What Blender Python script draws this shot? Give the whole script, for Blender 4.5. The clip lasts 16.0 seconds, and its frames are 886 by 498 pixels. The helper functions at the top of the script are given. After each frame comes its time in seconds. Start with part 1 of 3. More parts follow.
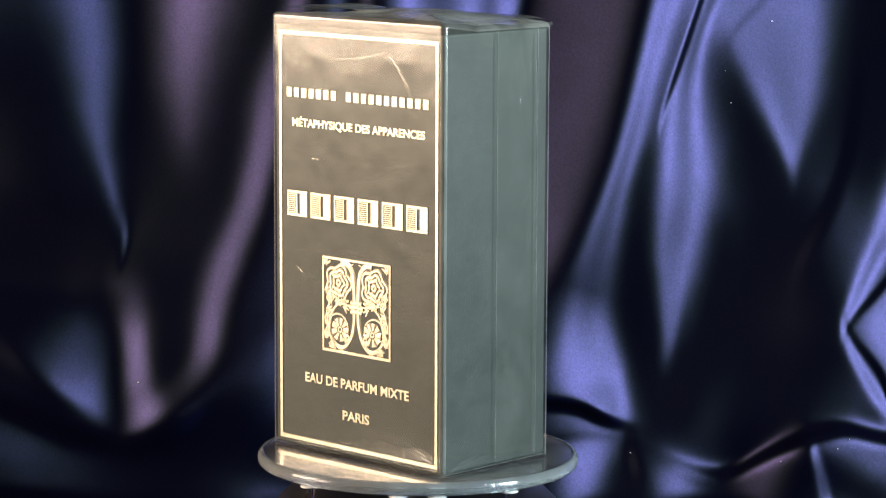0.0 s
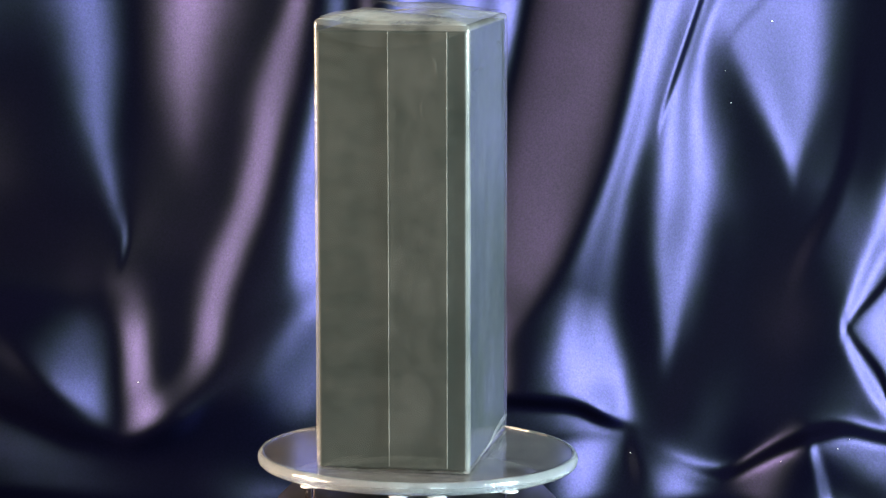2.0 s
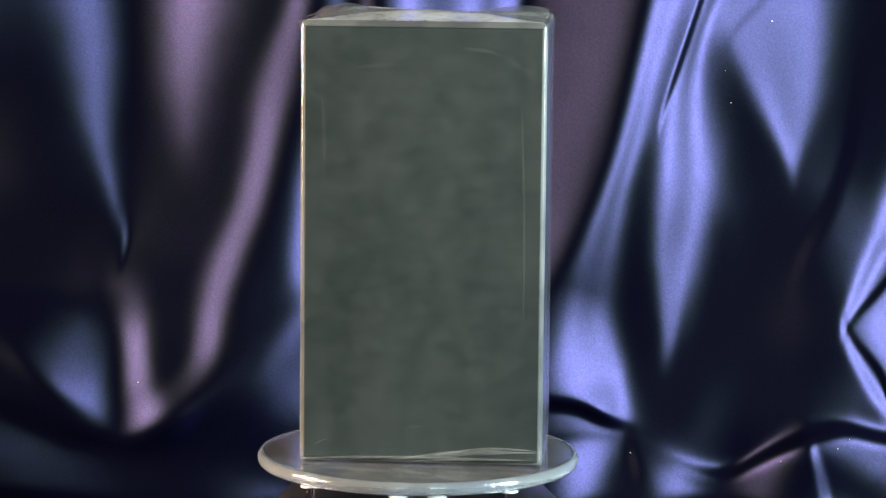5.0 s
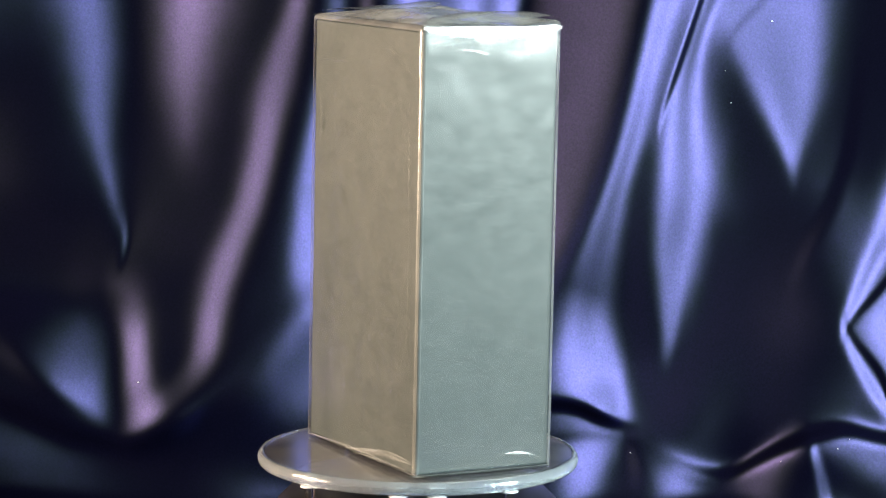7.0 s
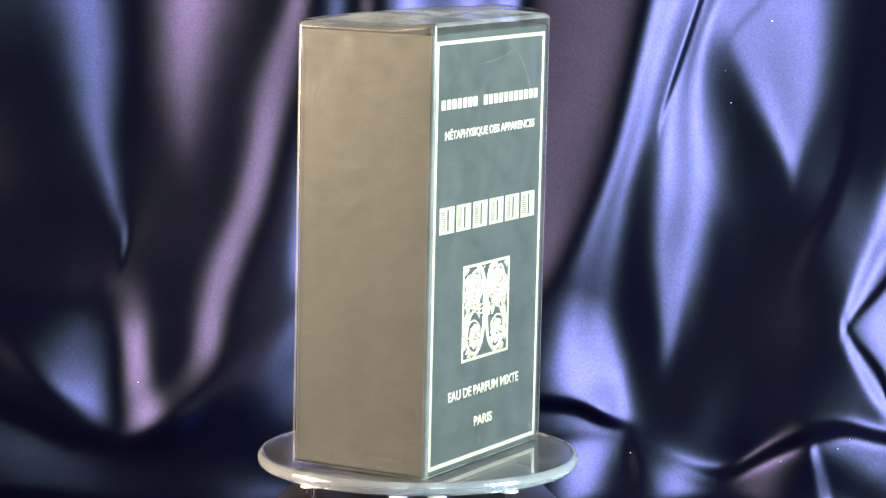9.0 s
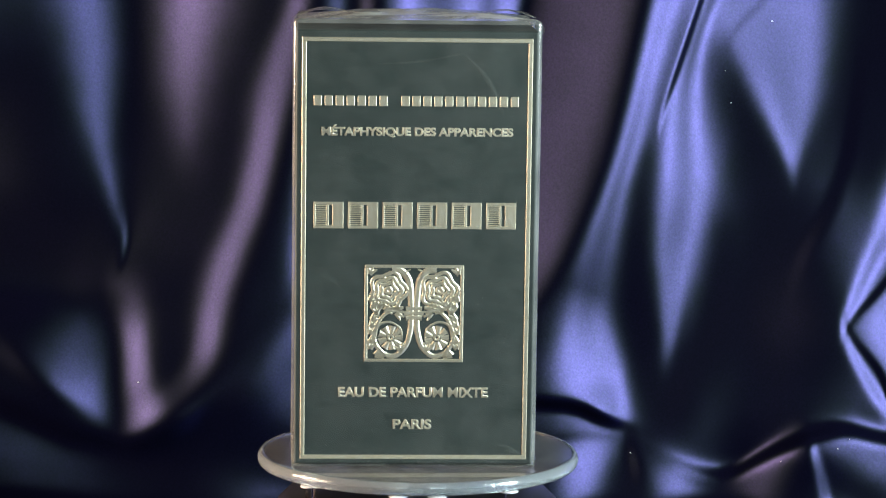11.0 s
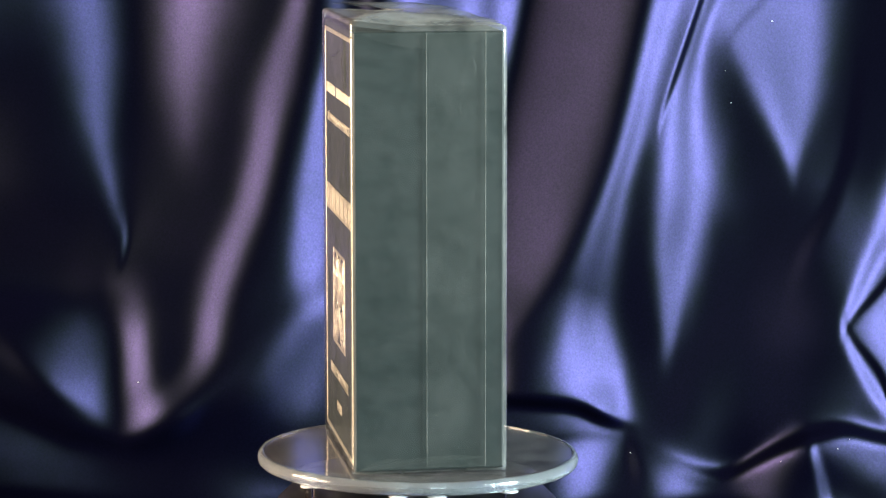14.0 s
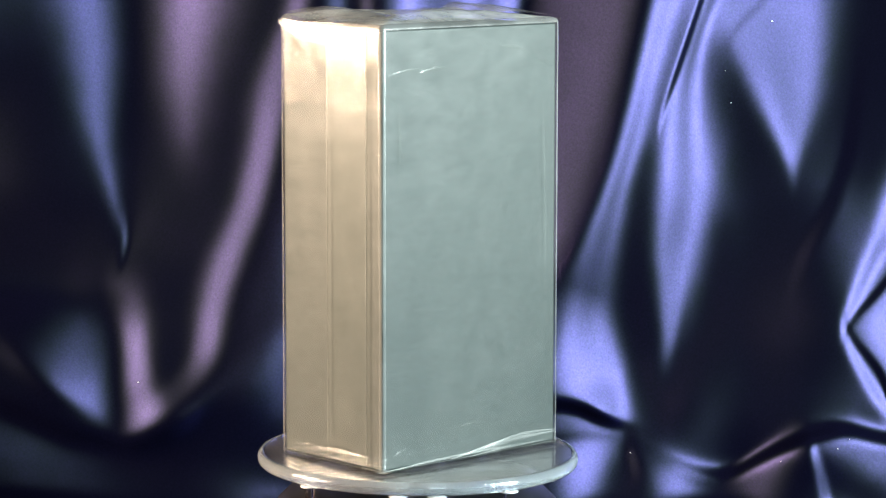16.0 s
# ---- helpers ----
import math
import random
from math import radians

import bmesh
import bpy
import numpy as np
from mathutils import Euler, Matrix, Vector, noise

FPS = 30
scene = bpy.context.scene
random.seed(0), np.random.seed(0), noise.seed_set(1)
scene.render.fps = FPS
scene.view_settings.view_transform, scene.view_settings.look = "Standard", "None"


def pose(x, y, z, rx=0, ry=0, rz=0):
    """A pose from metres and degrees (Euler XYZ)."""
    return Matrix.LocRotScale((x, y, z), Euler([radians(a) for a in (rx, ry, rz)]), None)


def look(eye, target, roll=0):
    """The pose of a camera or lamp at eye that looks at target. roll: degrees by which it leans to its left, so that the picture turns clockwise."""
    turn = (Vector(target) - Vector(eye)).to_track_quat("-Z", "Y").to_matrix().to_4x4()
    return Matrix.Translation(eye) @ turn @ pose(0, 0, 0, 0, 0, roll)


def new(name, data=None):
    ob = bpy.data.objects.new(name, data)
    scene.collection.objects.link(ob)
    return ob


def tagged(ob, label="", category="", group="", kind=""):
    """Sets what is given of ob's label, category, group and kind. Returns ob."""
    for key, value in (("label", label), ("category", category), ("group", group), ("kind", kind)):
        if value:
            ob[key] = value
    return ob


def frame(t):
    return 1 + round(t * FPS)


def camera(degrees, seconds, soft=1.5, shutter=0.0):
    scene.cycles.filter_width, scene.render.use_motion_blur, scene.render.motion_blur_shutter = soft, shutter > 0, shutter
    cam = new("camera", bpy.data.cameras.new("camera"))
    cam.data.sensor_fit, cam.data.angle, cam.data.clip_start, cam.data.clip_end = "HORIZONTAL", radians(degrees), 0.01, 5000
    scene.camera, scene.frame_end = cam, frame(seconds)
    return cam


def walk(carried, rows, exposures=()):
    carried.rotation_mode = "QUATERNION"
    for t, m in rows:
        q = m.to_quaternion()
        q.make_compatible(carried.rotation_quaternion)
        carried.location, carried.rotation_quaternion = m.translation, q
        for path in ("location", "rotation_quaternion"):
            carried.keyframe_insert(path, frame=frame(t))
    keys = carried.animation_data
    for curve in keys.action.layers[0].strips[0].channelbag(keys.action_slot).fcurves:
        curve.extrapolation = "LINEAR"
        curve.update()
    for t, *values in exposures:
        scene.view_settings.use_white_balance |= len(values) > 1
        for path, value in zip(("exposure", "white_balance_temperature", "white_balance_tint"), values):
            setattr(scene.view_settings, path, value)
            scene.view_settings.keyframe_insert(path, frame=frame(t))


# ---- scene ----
cam = camera(17.65, 16.0, soft=1.2)
EYE = pose(0, -0.9766, 0.2502, 82.16, 0, -0.465) @ pose(0, 0, 0, 0, 0, 0.625)
walk(cam, [(0, EYE), (16, EYE)], exposures=[
    (0, -0.85), (0.5, -1.0), (1.0, -0.7), (1.5, 0), (2.0, 0.28), (2.5, 0.43), (3.0, 0.3), (3.5, 0.1), (4.0, -0.1), (5.2, -0.1), (6.5, 0.04), (7.0, 0.05), (7.5, 0.1),
    (8.0, 0.3), (8.5, 0.4), (9.0, 0.39), (10.3, 0), (11.5, -0.44), (12.0, -0.32), (12.5, -0.7), (13.0, -0.85), (13.5, -0.75), (14.0, -0.15), (14.5, 0.36), (15.0, 0.52), (15.5, 0.34), (16, 0.15)])

DISC_Z = 0.045                      # top of the turntable disc over the table
SPIN_START, SPIN_SPEED = -43.6, 28.43   # degrees, degrees a second, clockwise from above
BOX_W, BOX_D, BOX_H = 0.0810, 0.0507, 0.1490

# ---- light: a warm lamp on one side, a cool one on the other, in a dim room ----
world = bpy.data.worlds.new("world")
scene.world = world
world.use_nodes = True
world.node_tree.nodes["Background"].inputs[0].default_value = (0.6, 0.62, 0.68, 1)
world.node_tree.nodes["Background"].inputs[1].default_value = 0.02


def area_lamp(name, at, to, wide, high, watts, colour):
    data = bpy.data.lights.new(name, "AREA")
    data.shape, data.size, data.size_y, data.energy, data.color = "RECTANGLE", wide, high, watts, colour
    lamp = new(name, data)
    lamp.matrix_world = look(at, to)
    return lamp


area_lamp("warm_lamp", (-0.83, -0.11, 0.29), (0, 0.05, 0.10), 0.46, 0.36, 22.5, (1.0, 0.745, 0.53))
area_lamp("cool_lamp", (0.77, -0.37, 0.345), (0, 0.05, 0.10), 0.36, 0.36, 24.0, (0.85, 1.0, 0.99))


# ---- materials ----
def material(name, colour=(0.8, 0.8, 0.8), rough=0.5, metal=0.0, **more):
    m = bpy.data.materials.new(name)
    m.use_nodes = True
    b = m.node_tree.nodes["Principled BSDF"]
    b.inputs["Base Color"].default_value = (*colour, 1)
    b.inputs["Roughness"].default_value = rough
    b.inputs["Metallic"].default_value = metal
    for key, value in more.items():
        b.inputs[key.replace("_", " ").title().replace("Ior", "IOR")].default_value = value
    return m


def noise_node(m, scale, detail=3.0, rough=0.55, stretch=(1, 1, 1)):
    nt = m.node_tree
    co, mp, no = nt.nodes.new("ShaderNodeTexCoord"), nt.nodes.new("ShaderNodeMapping"), nt.nodes.new("ShaderNodeTexNoise")
    mp.inputs["Scale"].default_value = stretch
    no.inputs["Scale"].default_value, no.inputs["Detail"].default_value, no.inputs["Roughness"].default_value = scale, detail, rough
    nt.links.new(co.outputs["Object"], mp.inputs["Vector"])
    nt.links.new(mp.outputs["Vector"], no.inputs["Vector"])
    return no.outputs["Fac"]


def ramp(m, fac, low, high, a=0.3, b=0.7):
    r = m.node_tree.nodes.new("ShaderNodeValToRGB")
    r.color_ramp.elements[0].position, r.color_ramp.elements[1].position = a, b
    r.color_ramp.elements[0].color = (*low, 1) if len(low) == 3 else low
    r.color_ramp.elements[1].color = (*high, 1) if len(high) == 3 else high
    m.node_tree.links.new(fac, r.inputs["Fac"])
    return r.outputs["Color"]


def vary(m, scale, low, high, a=0.3, b=0.7, stretch=(1, 1, 1), socket="Base Color", detail=4.0):
    out = ramp(m, noise_node(m, scale, detail, 0.55, stretch), low, high, a, b)
    m.node_tree.links.new(out, m.node_tree.nodes["Principled BSDF"].inputs[socket])
    return m


def relief(m, *layers, target="Principled BSDF"):
    """Bump from layers of (scale, metres of height, stretch)."""
    nt, last = m.node_tree, None
    for scale, height, stretch in layers:
        b = nt.nodes.new("ShaderNodeBump")
        b.inputs["Strength"].default_value, b.inputs["Distance"].default_value = 1.0, height
        nt.links.new(noise_node(m, scale, 3.0, 0.55, stretch), b.inputs["Height"])
        if last:
            nt.links.new(last, b.inputs["Normal"])
        last = b.outputs["Normal"]
    nt.links.new(last, nt.nodes[target].inputs["Normal"])
    return m


def grey(v):
    return (v, v, v)


satin = bpy.data.materials.new("blue_satin")
satin.use_nodes = True
nt = satin.node_tree
nt.nodes.remove(nt.nodes["Principled BSDF"])
# a narrow sheen off the dyed floats, a wide paler one off the ground weave, and very little body colour
sheen, weave, body, two, three = (nt.nodes.new("ShaderNode" + k) for k in ("BsdfAnisotropic", "BsdfAnisotropic", "BsdfDiffuse", "AddShader", "AddShader"))
sheen.name, sheen.distribution, weave.distribution = "sheen", "BECKMANN", "BECKMANN"
body.inputs["Color"].default_value = (0.0015, 0.0016, 0.0062, 1)
nt.links.new(ramp(satin, noise_node(satin, 1100, 2.5), (0.0098, 0.0071, 0.0312), (0.0176, 0.0127, 0.0562)), sheen.inputs["Color"])
nt.links.new(ramp(satin, noise_node(satin, 60, 4.0), grey(0.37), grey(0.43)), sheen.inputs["Roughness"])
nt.links.new(ramp(satin, noise_node(satin, 1400, 2.5), (0.0072, 0.0107, 0.0098), (0.0117, 0.0174, 0.0160)), weave.inputs["Color"])
weave.inputs["Roughness"].default_value = 0.48
nt.links.new(body.outputs[0], two.inputs[0])
nt.links.new(weave.outputs[0], two.inputs[1])
nt.links.new(two.outputs[0], three.inputs[0])
nt.links.new(sheen.outputs[0], three.inputs[1])
nt.links.new(three.outputs[0], nt.nodes["Material Output"].inputs["Surface"])
relief(satin, (2200, 0.00003, (1, 1, 1)), (500, 0.00004, (1, 1, 1)), (45, 0.00012, (1, 1, 0.5)), (14, 0.0003, (1.2, 1, 0.8)), target="sheen")

card = material("dark_green_card", (0.02, 0.032, 0.028), 0.55, 0.0, specular_ior_level=0.86)
vary(card, 260, (0.0098, 0.0220, 0.0220), (0.0150, 0.0315, 0.0310), 0.3, 0.7, (1, 1, 2.5))
vary(card, 130, grey(0.45), grey(0.61), socket="Roughness", stretch=(0.8, 0.8, 1.5), detail=6.0)
relief(card, (2200, 0.00003, (1, 1, 2.5)), (600, 0.00004, (0.6, 0.6, 1.6)), (120, 0.00010, (1, 1, 1)))

gold = material("gold_foil", (0.95, 0.88, 0.72), 0.5, 1.0)
vary(gold, 500, (0.90, 0.82, 0.64), (0.98, 0.93, 0.80))
relief(gold, (3000, 0.00003, (1, 1, 1)), (350, 0.0001, (1, 1, 1)))

def film_material(name, haze, rough, *layers, plies=1):
    """Thin clear plastic: a Fresnel gloss over a sheet that is clear but for a little haze."""
    m = bpy.data.materials.new(name)
    m.use_nodes = True
    nt = m.node_tree
    nt.nodes.remove(nt.nodes["Principled BSDF"])
    gloss, clear, white, veil, mixer, fres = (nt.nodes.new("ShaderNode" + k) for k in (
        "BsdfAnisotropic", "BsdfTransparent", "BsdfDiffuse", "MixShader", "MixShader", "LayerWeight"))
    power, scale = nt.nodes.new("ShaderNodeMath"), nt.nodes.new("ShaderNodeMath")
    gloss.name = "gloss"
    gloss.inputs["Roughness"].default_value = rough
    clear.inputs["Color"].default_value = (0.97, 0.98, 0.97, 1)
    white.inputs["Color"].default_value = (0.80, 0.84, 0.82, 1)
    fres.inputs["Blend"].default_value = 0.5
    power.operation, power.inputs[1].default_value = "POWER", 5.0
    scale.operation, scale.inputs[1].default_value, scale.inputs[2].default_value = "MULTIPLY_ADD", 0.75, 0.05 * plies
    nt.links.new(fres.outputs["Facing"], power.inputs[0])
    nt.links.new(power.outputs[0], scale.inputs[0])
    cloud = ramp(m, noise_node(m, 55, 5.0, 0.62, (1, 1, 0.7)), grey(haze * 0.4), grey(haze * 1.8), 0.32, 0.72)
    nt.links.new(cloud, veil.inputs[0])
    nt.links.new(clear.outputs[0], veil.inputs[1])
    nt.links.new(white.outputs[0], veil.inputs[2])
    nt.links.new(scale.outputs[0], mixer.inputs[0])
    nt.links.new(veil.outputs[0], mixer.inputs[1])
    nt.links.new(gloss.outputs[0], mixer.inputs[2])
    nt.links.new(mixer.outputs[0], nt.nodes["Material Output"].inputs["Surface"])
    return relief(m, *layers, target="gloss")


film = film_material("clear_film", 0.022, 0.17, (16, 0.0004, (1, 1, 0.7)), (75, 0.00011, (1, 1, 0.5)), (260, 0.00004, (1, 1, 0.4)))
creased = film_material("creased_film", 0.14, 0.2, (90, 0.00025, (1, 1, 0.3)), plies=3)
folded = film_material("folded_film", 0.5, 0.15, (60, 0.0012, (1, 1, 1)), plies=3)

acrylic = material("clear_acrylic", (0.96, 0.98, 0.98), 0.02, 0.0, transmission_weight=1.0, ior=1.49)
rim_mat = material("frosted_rim", (0.9, 0.9, 0.9), 0.10, 0.0, transmission_weight=0.86, ior=1.49)
vary(rim_mat, 300, (0.82, 0.91, 0.98), (0.88, 0.96, 1.0))
dusty = bpy.data.materials.new("dusty_acrylic")
dusty.use_nodes = True
nt = dusty.node_tree
dust, veil = nt.nodes.new("ShaderNodeBsdfDiffuse"), nt.nodes.new("ShaderNodeMixShader")
clear = nt.nodes["Principled BSDF"]
clear.inputs["Transmission Weight"].default_value, clear.inputs["IOR"].default_value, clear.inputs["Roughness"].default_value = 1.0, 1.49, 0.03
clear.inputs["Base Color"].default_value = (0.96, 0.98, 0.98, 1)
dust.inputs["Color"].default_value = (0.5, 0.5, 0.5, 1)
nt.links.new(ramp(dusty, noise_node(dusty, 90, 5.0, 0.65), grey(0.04), grey(0.15), 0.35, 0.7), veil.inputs[0])
nt.links.new(clear.outputs[0], veil.inputs[1])
nt.links.new(dust.outputs[0], veil.inputs[2])
nt.links.new(veil.outputs[0], nt.nodes["Material Output"].inputs["Surface"])
# plain white for the lint and for the rim's glints made as solid beads
white_mat = material("plain_white", (0.85, 0.86, 0.9), 0.3)
vary(white_mat, 400, (0.8, 0.82, 0.86), (0.88, 0.9, 0.93))
base_mat = material("black_plastic", (0.012, 0.012, 0.014), 0.28)
vary(base_mat, 200, (0.010, 0.010, 0.012), (0.018, 0.018, 0.021))
plaster = material("dark_plaster", (0.12, 0.12, 0.13), 0.9)
vary(plaster, 4, (0.10, 0.10, 0.11), (0.14, 0.14, 0.15))
boards = material("dark_boards", (0.12, 0.08, 0.05), 0.6)
vary(boards, 9, (0.09, 0.06, 0.04), (0.15, 0.10, 0.07), stretch=(1, 8, 1))


# ---- mesh helpers ----
def part(name, bm, mat, parent=None, label="", smooth=False):
    mesh = bpy.data.meshes.new(name)
    bm.to_mesh(mesh)
    bm.free()
    mesh.materials.append(mat)
    if smooth:
        mesh.shade_smooth()
    ob = new(name, mesh)
    ob.parent = parent
    if label:
        tagged(ob, label)
    return ob


def add_box(bm, x0, x1, y0, y1, z0, z1, bevel=0.0, segments=2):
    made = bmesh.ops.create_cube(bm, size=1)["verts"]
    bmesh.ops.scale(bm, vec=(x1 - x0, y1 - y0, z1 - z0), verts=made)
    bmesh.ops.translate(bm, vec=((x0 + x1) / 2, (y0 + y1) / 2, (z0 + z1) / 2), verts=made)
    if bevel:
        edges = list({e for v in made for e in v.link_edges})
        bmesh.ops.bevel(bm, geom=edges, offset=bevel, segments=segments, affect="EDGES", profile=0.5)
    return bm


def lathe(rows, steps=96):
    """A turned body from (radius, height) rows; a radius of 0 closes it."""
    bm = bmesh.new()
    rings = []
    for r, z in rows:
        n = 1 if r == 0 else steps
        rings.append([bm.verts.new((r * math.cos(2 * math.pi * i / n), r * math.sin(2 * math.pi * i / n), z)) for i in range(n)])
    for a, b in zip(rings, rings[1:]):
        for i in range(steps):
            j = (i + 1) % steps
            quad = [a[i % len(a)], a[j % len(a)], b[j % len(b)], b[i % len(b)]]
            face = []
            for v in quad:
                if v not in face:
                    face.append(v)
            if len(face) > 2:
                bm.faces.new(face)
    bmesh.ops.recalc_face_normals(bm, faces=bm.faces)
    return bm


# ---- the drape: one satin sheet down a wall and out over the table ----
# Sheet units: u across, v down; one unit is 2.36 cm. Folds are bands of slope along the sheet.
UNIT = 0.0236
WALL_Y, FOLD_V, TABLE_Z = 0.20, 9.75, -0.036
du = 0.035
U = np.arange(-4.0, 20.0, du)
V = np.concatenate([np.arange(-5.0, -1.5, 0.12), np.arange(-1.5, 10.0, du), np.arange(10.0, 40.0, 0.12)])
FINE = (V > -1.51) & (V < 9.99)
SLOPE = np.zeros((len(V), len(U)))


def smooth_rows(v, rows, k):
    """A soft line through the rows' k-th numbers."""
    vs, xs = [r[0] for r in rows], [r[k] for r in rows]
    return sum(np.interp(v + o, vs, xs) for o in (-0.3, -0.15, 0, 0.15, 0.3)) / 5


def band(*rows, hard=2.2, wide=1.12):
    """A flank of a fold: rows of v, u of either edge, slope (up: it faces one lamp, down: the other)."""
    global SLOPE
    vs = V[:, None]
    u0, u1, s = (smooth_rows(vs, rows, k) for k in (1, 2, 3))
    d = (U[None, :] - (u0 + u1) / 2) / ((u1 - u0) / 2 * wide)
    s = np.where((vs < rows[0][0] - 0.3) | (vs > rows[-1][0] + 0.3), 0, s)
    s = np.where(s > 0, 0.85 * s, s)
    SLOPE = SLOPE + s * np.exp(-np.abs(d) ** hard)


# folds that hang beside and behind the turntable, across the sheet
band((-5, -.1, 2.0, -.5), (0, 0.7, 2.4, -.5), (1.0, 1.0, 2.35, -.5), (2, 1.25, 2.2, -.46), (2.6, 1.45, 2.1, -.38), (3.2, 1.65, 2.1, -.28), (4.2, 1.95, 2.25, -.22), (5.0, 2.1, 2.3, 0), hard=1.7)
band((-5, 2.5, 3.9, .40), (0, 2.8, 4.1, .38), (1, 2.75, 3.9, .36), (2, 2.8, 3.75, .32), (2.6, 2.9, 3.7, .22), (3.6, 3.0, 3.5, 0), hard=1.7)
band((-5, 5.7, 6.4, .55), (0, 5.15, 5.6, .46), (.6, 5.0, 5.5, .47), (1.2, 4.72, 5.42, .50), (2, 4.45, 5.25, .52), (2.5, 4.4, 5.1, .53), (3, 4.34, 4.98, .53), (4, 4.1, 4.72, .52),
     (4.9, 3.68, 4.36, .53), (5.8, 3.42, 4.05, .52), (6.2, 3.4, 4.0, .54), (6.6, 3.35, 3.9, .54), (7, 3.1, 3.72, .5), (7.3, 2.75, 3.48, .5), (7.6, 2.35, 3.3, .5), (7.9, 2.1, 3.05, .48), (8.15, 2.1, 2.8, .3), (8.3, 2.1, 2.6, 0))
band((5.0, 1.9, 2.5, 0), (5.4, 1.9, 2.6, .34), (6.0, 2.0, 2.62, .48), (6.4, 2.05, 2.6, .5), (7.0, 2.05, 2.65, .5), (7.6, 1.95, 2.8, .48), (7.95, 1.95, 2.85, .42), (8.2, 2.0, 2.8, 0))
band((-5, 6.2, 6.6, -.3), (1.2, 5.7, 6.1, -.25), (1.6, 5.6, 6.05, -.42), (2.5, 5.45, 6.0, -.48), (3.5, 5.25, 5.95, -.5), (4.4, 5.15, 5.85, -.48), (5.2, 5.05, 5.8, -.42), (5.7, 5.1, 5.7, 0))
band((5.3, 5.7, 6.4, 0), (5.7, 5.4, 6.4, -.5), (6.2, 5.0, 6.1, -.55), (6.8, 4.6, 5.9, -.55), (7.4, 4.2, 5.8, -.52), (8.0, 4.2, 5.6, 0))
band((-5, 6.4, 6.8, .5), (8, 6.2, 6.6, .4))
band((-5, 7.2, 8.4, -.5), (0.5, 7.1, 8.3, -.5), (8, 7.0, 8.0, -.3))
band((-5, 8.8, 9.4, -.42), (0, 8.8, 9.3, -.42), (1, 8.75, 9.15, -.38), (2.2, 8.7, 9.0, 0))
band((-5, 9.7, 12.0, .56), (0, 9.45, 11.4, .56), (1, 9.2, 11.2, .56), (2, 8.95, 11.0, .56), (3, 8.75, 10.72, .56), (4, 8.55, 10.35, .56), (5, 8.4, 9.95, .54), (5.8, 8.4, 9.4, .4), (6.4, 8.5, 9.0, 0), hard=5)
band((-5, 12.7, 13.4, -.52), (0, 11.5, 12.1, -.52), (.6, 11.36, 11.9, -.52), (1.2, 11.22, 11.75, -.52), (1.8, 11.1, 11.58, -.52), (2.4, 10.98, 11.45, -.52), (3, 10.85, 11.25, -.52),
     (3.6, 10.65, 11.1, -.52), (4.3, 10.4, 10.98, -.52), (5, 10.15, 10.9, -.52), (5.6, 10.0, 10.85, -.52), (6.2, 9.75, 10.85, -.5), (6.8, 9.65, 10.8, -.46), (7.2, 9.6, 10.8, -.4), (7.5, 9.6, 10.8, 0), hard=1.9, wide=1.0)
# the sharp pleat, a lip that hangs over what lies beyond it
band((-5, 13.72, 13.78, -2.1), (0, 12.42, 12.47, -2.1), (.7, 12.19, 12.24, -2.1), (1.4, 11.96, 12.01, -2.0), (2, 11.76, 11.81, -1.4), (2.5, 11.6, 11.65, 0), wide=1.0)
band((-5, 13.8, 14.1, -.46), (0, 12.52, 12.8, -.46), (.6, 12.28, 12.5, -.48), (1.2, 12.05, 12.36, -.5), (1.8, 11.85, 12.3, -.5), (2.2, 11.82, 12.3, -.46), (2.8, 11.75, 12.35, -.45), (3.4, 11.7, 12.4, -.44),
     (4, 11.65, 12.35, -.44), (4.6, 11.55, 12.25, -.42), (5, 11.6, 12.2, -.40), (5.6, 11.65, 12.1, -.35), (6.2, 11.7, 12.0, -.32), (7, 11.6, 11.9, 0), hard=2.2, wide=1.0)
band((-5, 12.5, 14.6, -.44), (0, 12.75, 14.6, -.45), (.6, 12.9, 14.6, -.48), (1.2, 13.1, 14.55, -.5), (1.8, 13.35, 14.45, -.5), (2.4, 13.6, 14.3, -.48), (3, 13.85, 14.15, -.36), (3.5, 13.95, 14.1, 0), hard=2.2, wide=1.05)
# small drag wrinkles across the bright flank
band((.1, 13.55, 13.7, .14), (.4, 13.25, 13.38, .18), (.7, 12.95, 13.08, .16), (.95, 12.7, 12.8, 0))
band((2.6, 12.9, 14.0, 0), (3.6, 12.6, 14.5, .2), (5, 12.4, 14.7, .3), (6.3, 12.2, 14.8, .3), (6.9, 11.2, 14.8, .3), (7.5, 11.0, 14.6, .3), (8.1, 11.5, 14, .25), (8.6, 11.6, 14, 0), hard=4)
band((-5, 14.9, 17.6, .26), (0, 14.9, 17.6, .26), (2, 14.8, 17.5, .26), (2.8, 14.9, 16.5, .22), (3.4, 15.1, 15.8, .1), (3.8, 15.1, 15.6, 0), hard=4)
band((1.0, 15.1, 15.3, 0), (1.8, 15.05, 15.25, .12), (3, 14.85, 15.1, .22), (4, 14.5, 14.8, .22), (4.6, 14.1, 14.4, .16), (5.6, 13.8, 14.1, 0))
band((2.5, 15.8, 16.4, 0), (3.2, 15.7, 16.2, -.3), (4.3, 15.5, 15.9, -.42), (5, 15.22, 15.52, -.5), (5.6, 15.0, 15.3, -.5), (5.95, 14.9, 15.0, -.5), (6.1, 14.88, 14.96, 0))
band((4.8, 15.95, 16.02, .9), (5.5, 15.45, 15.52, .9), (5.9, 15.05, 15.1, .9), (6.0, 14.95, 15.0, 0))
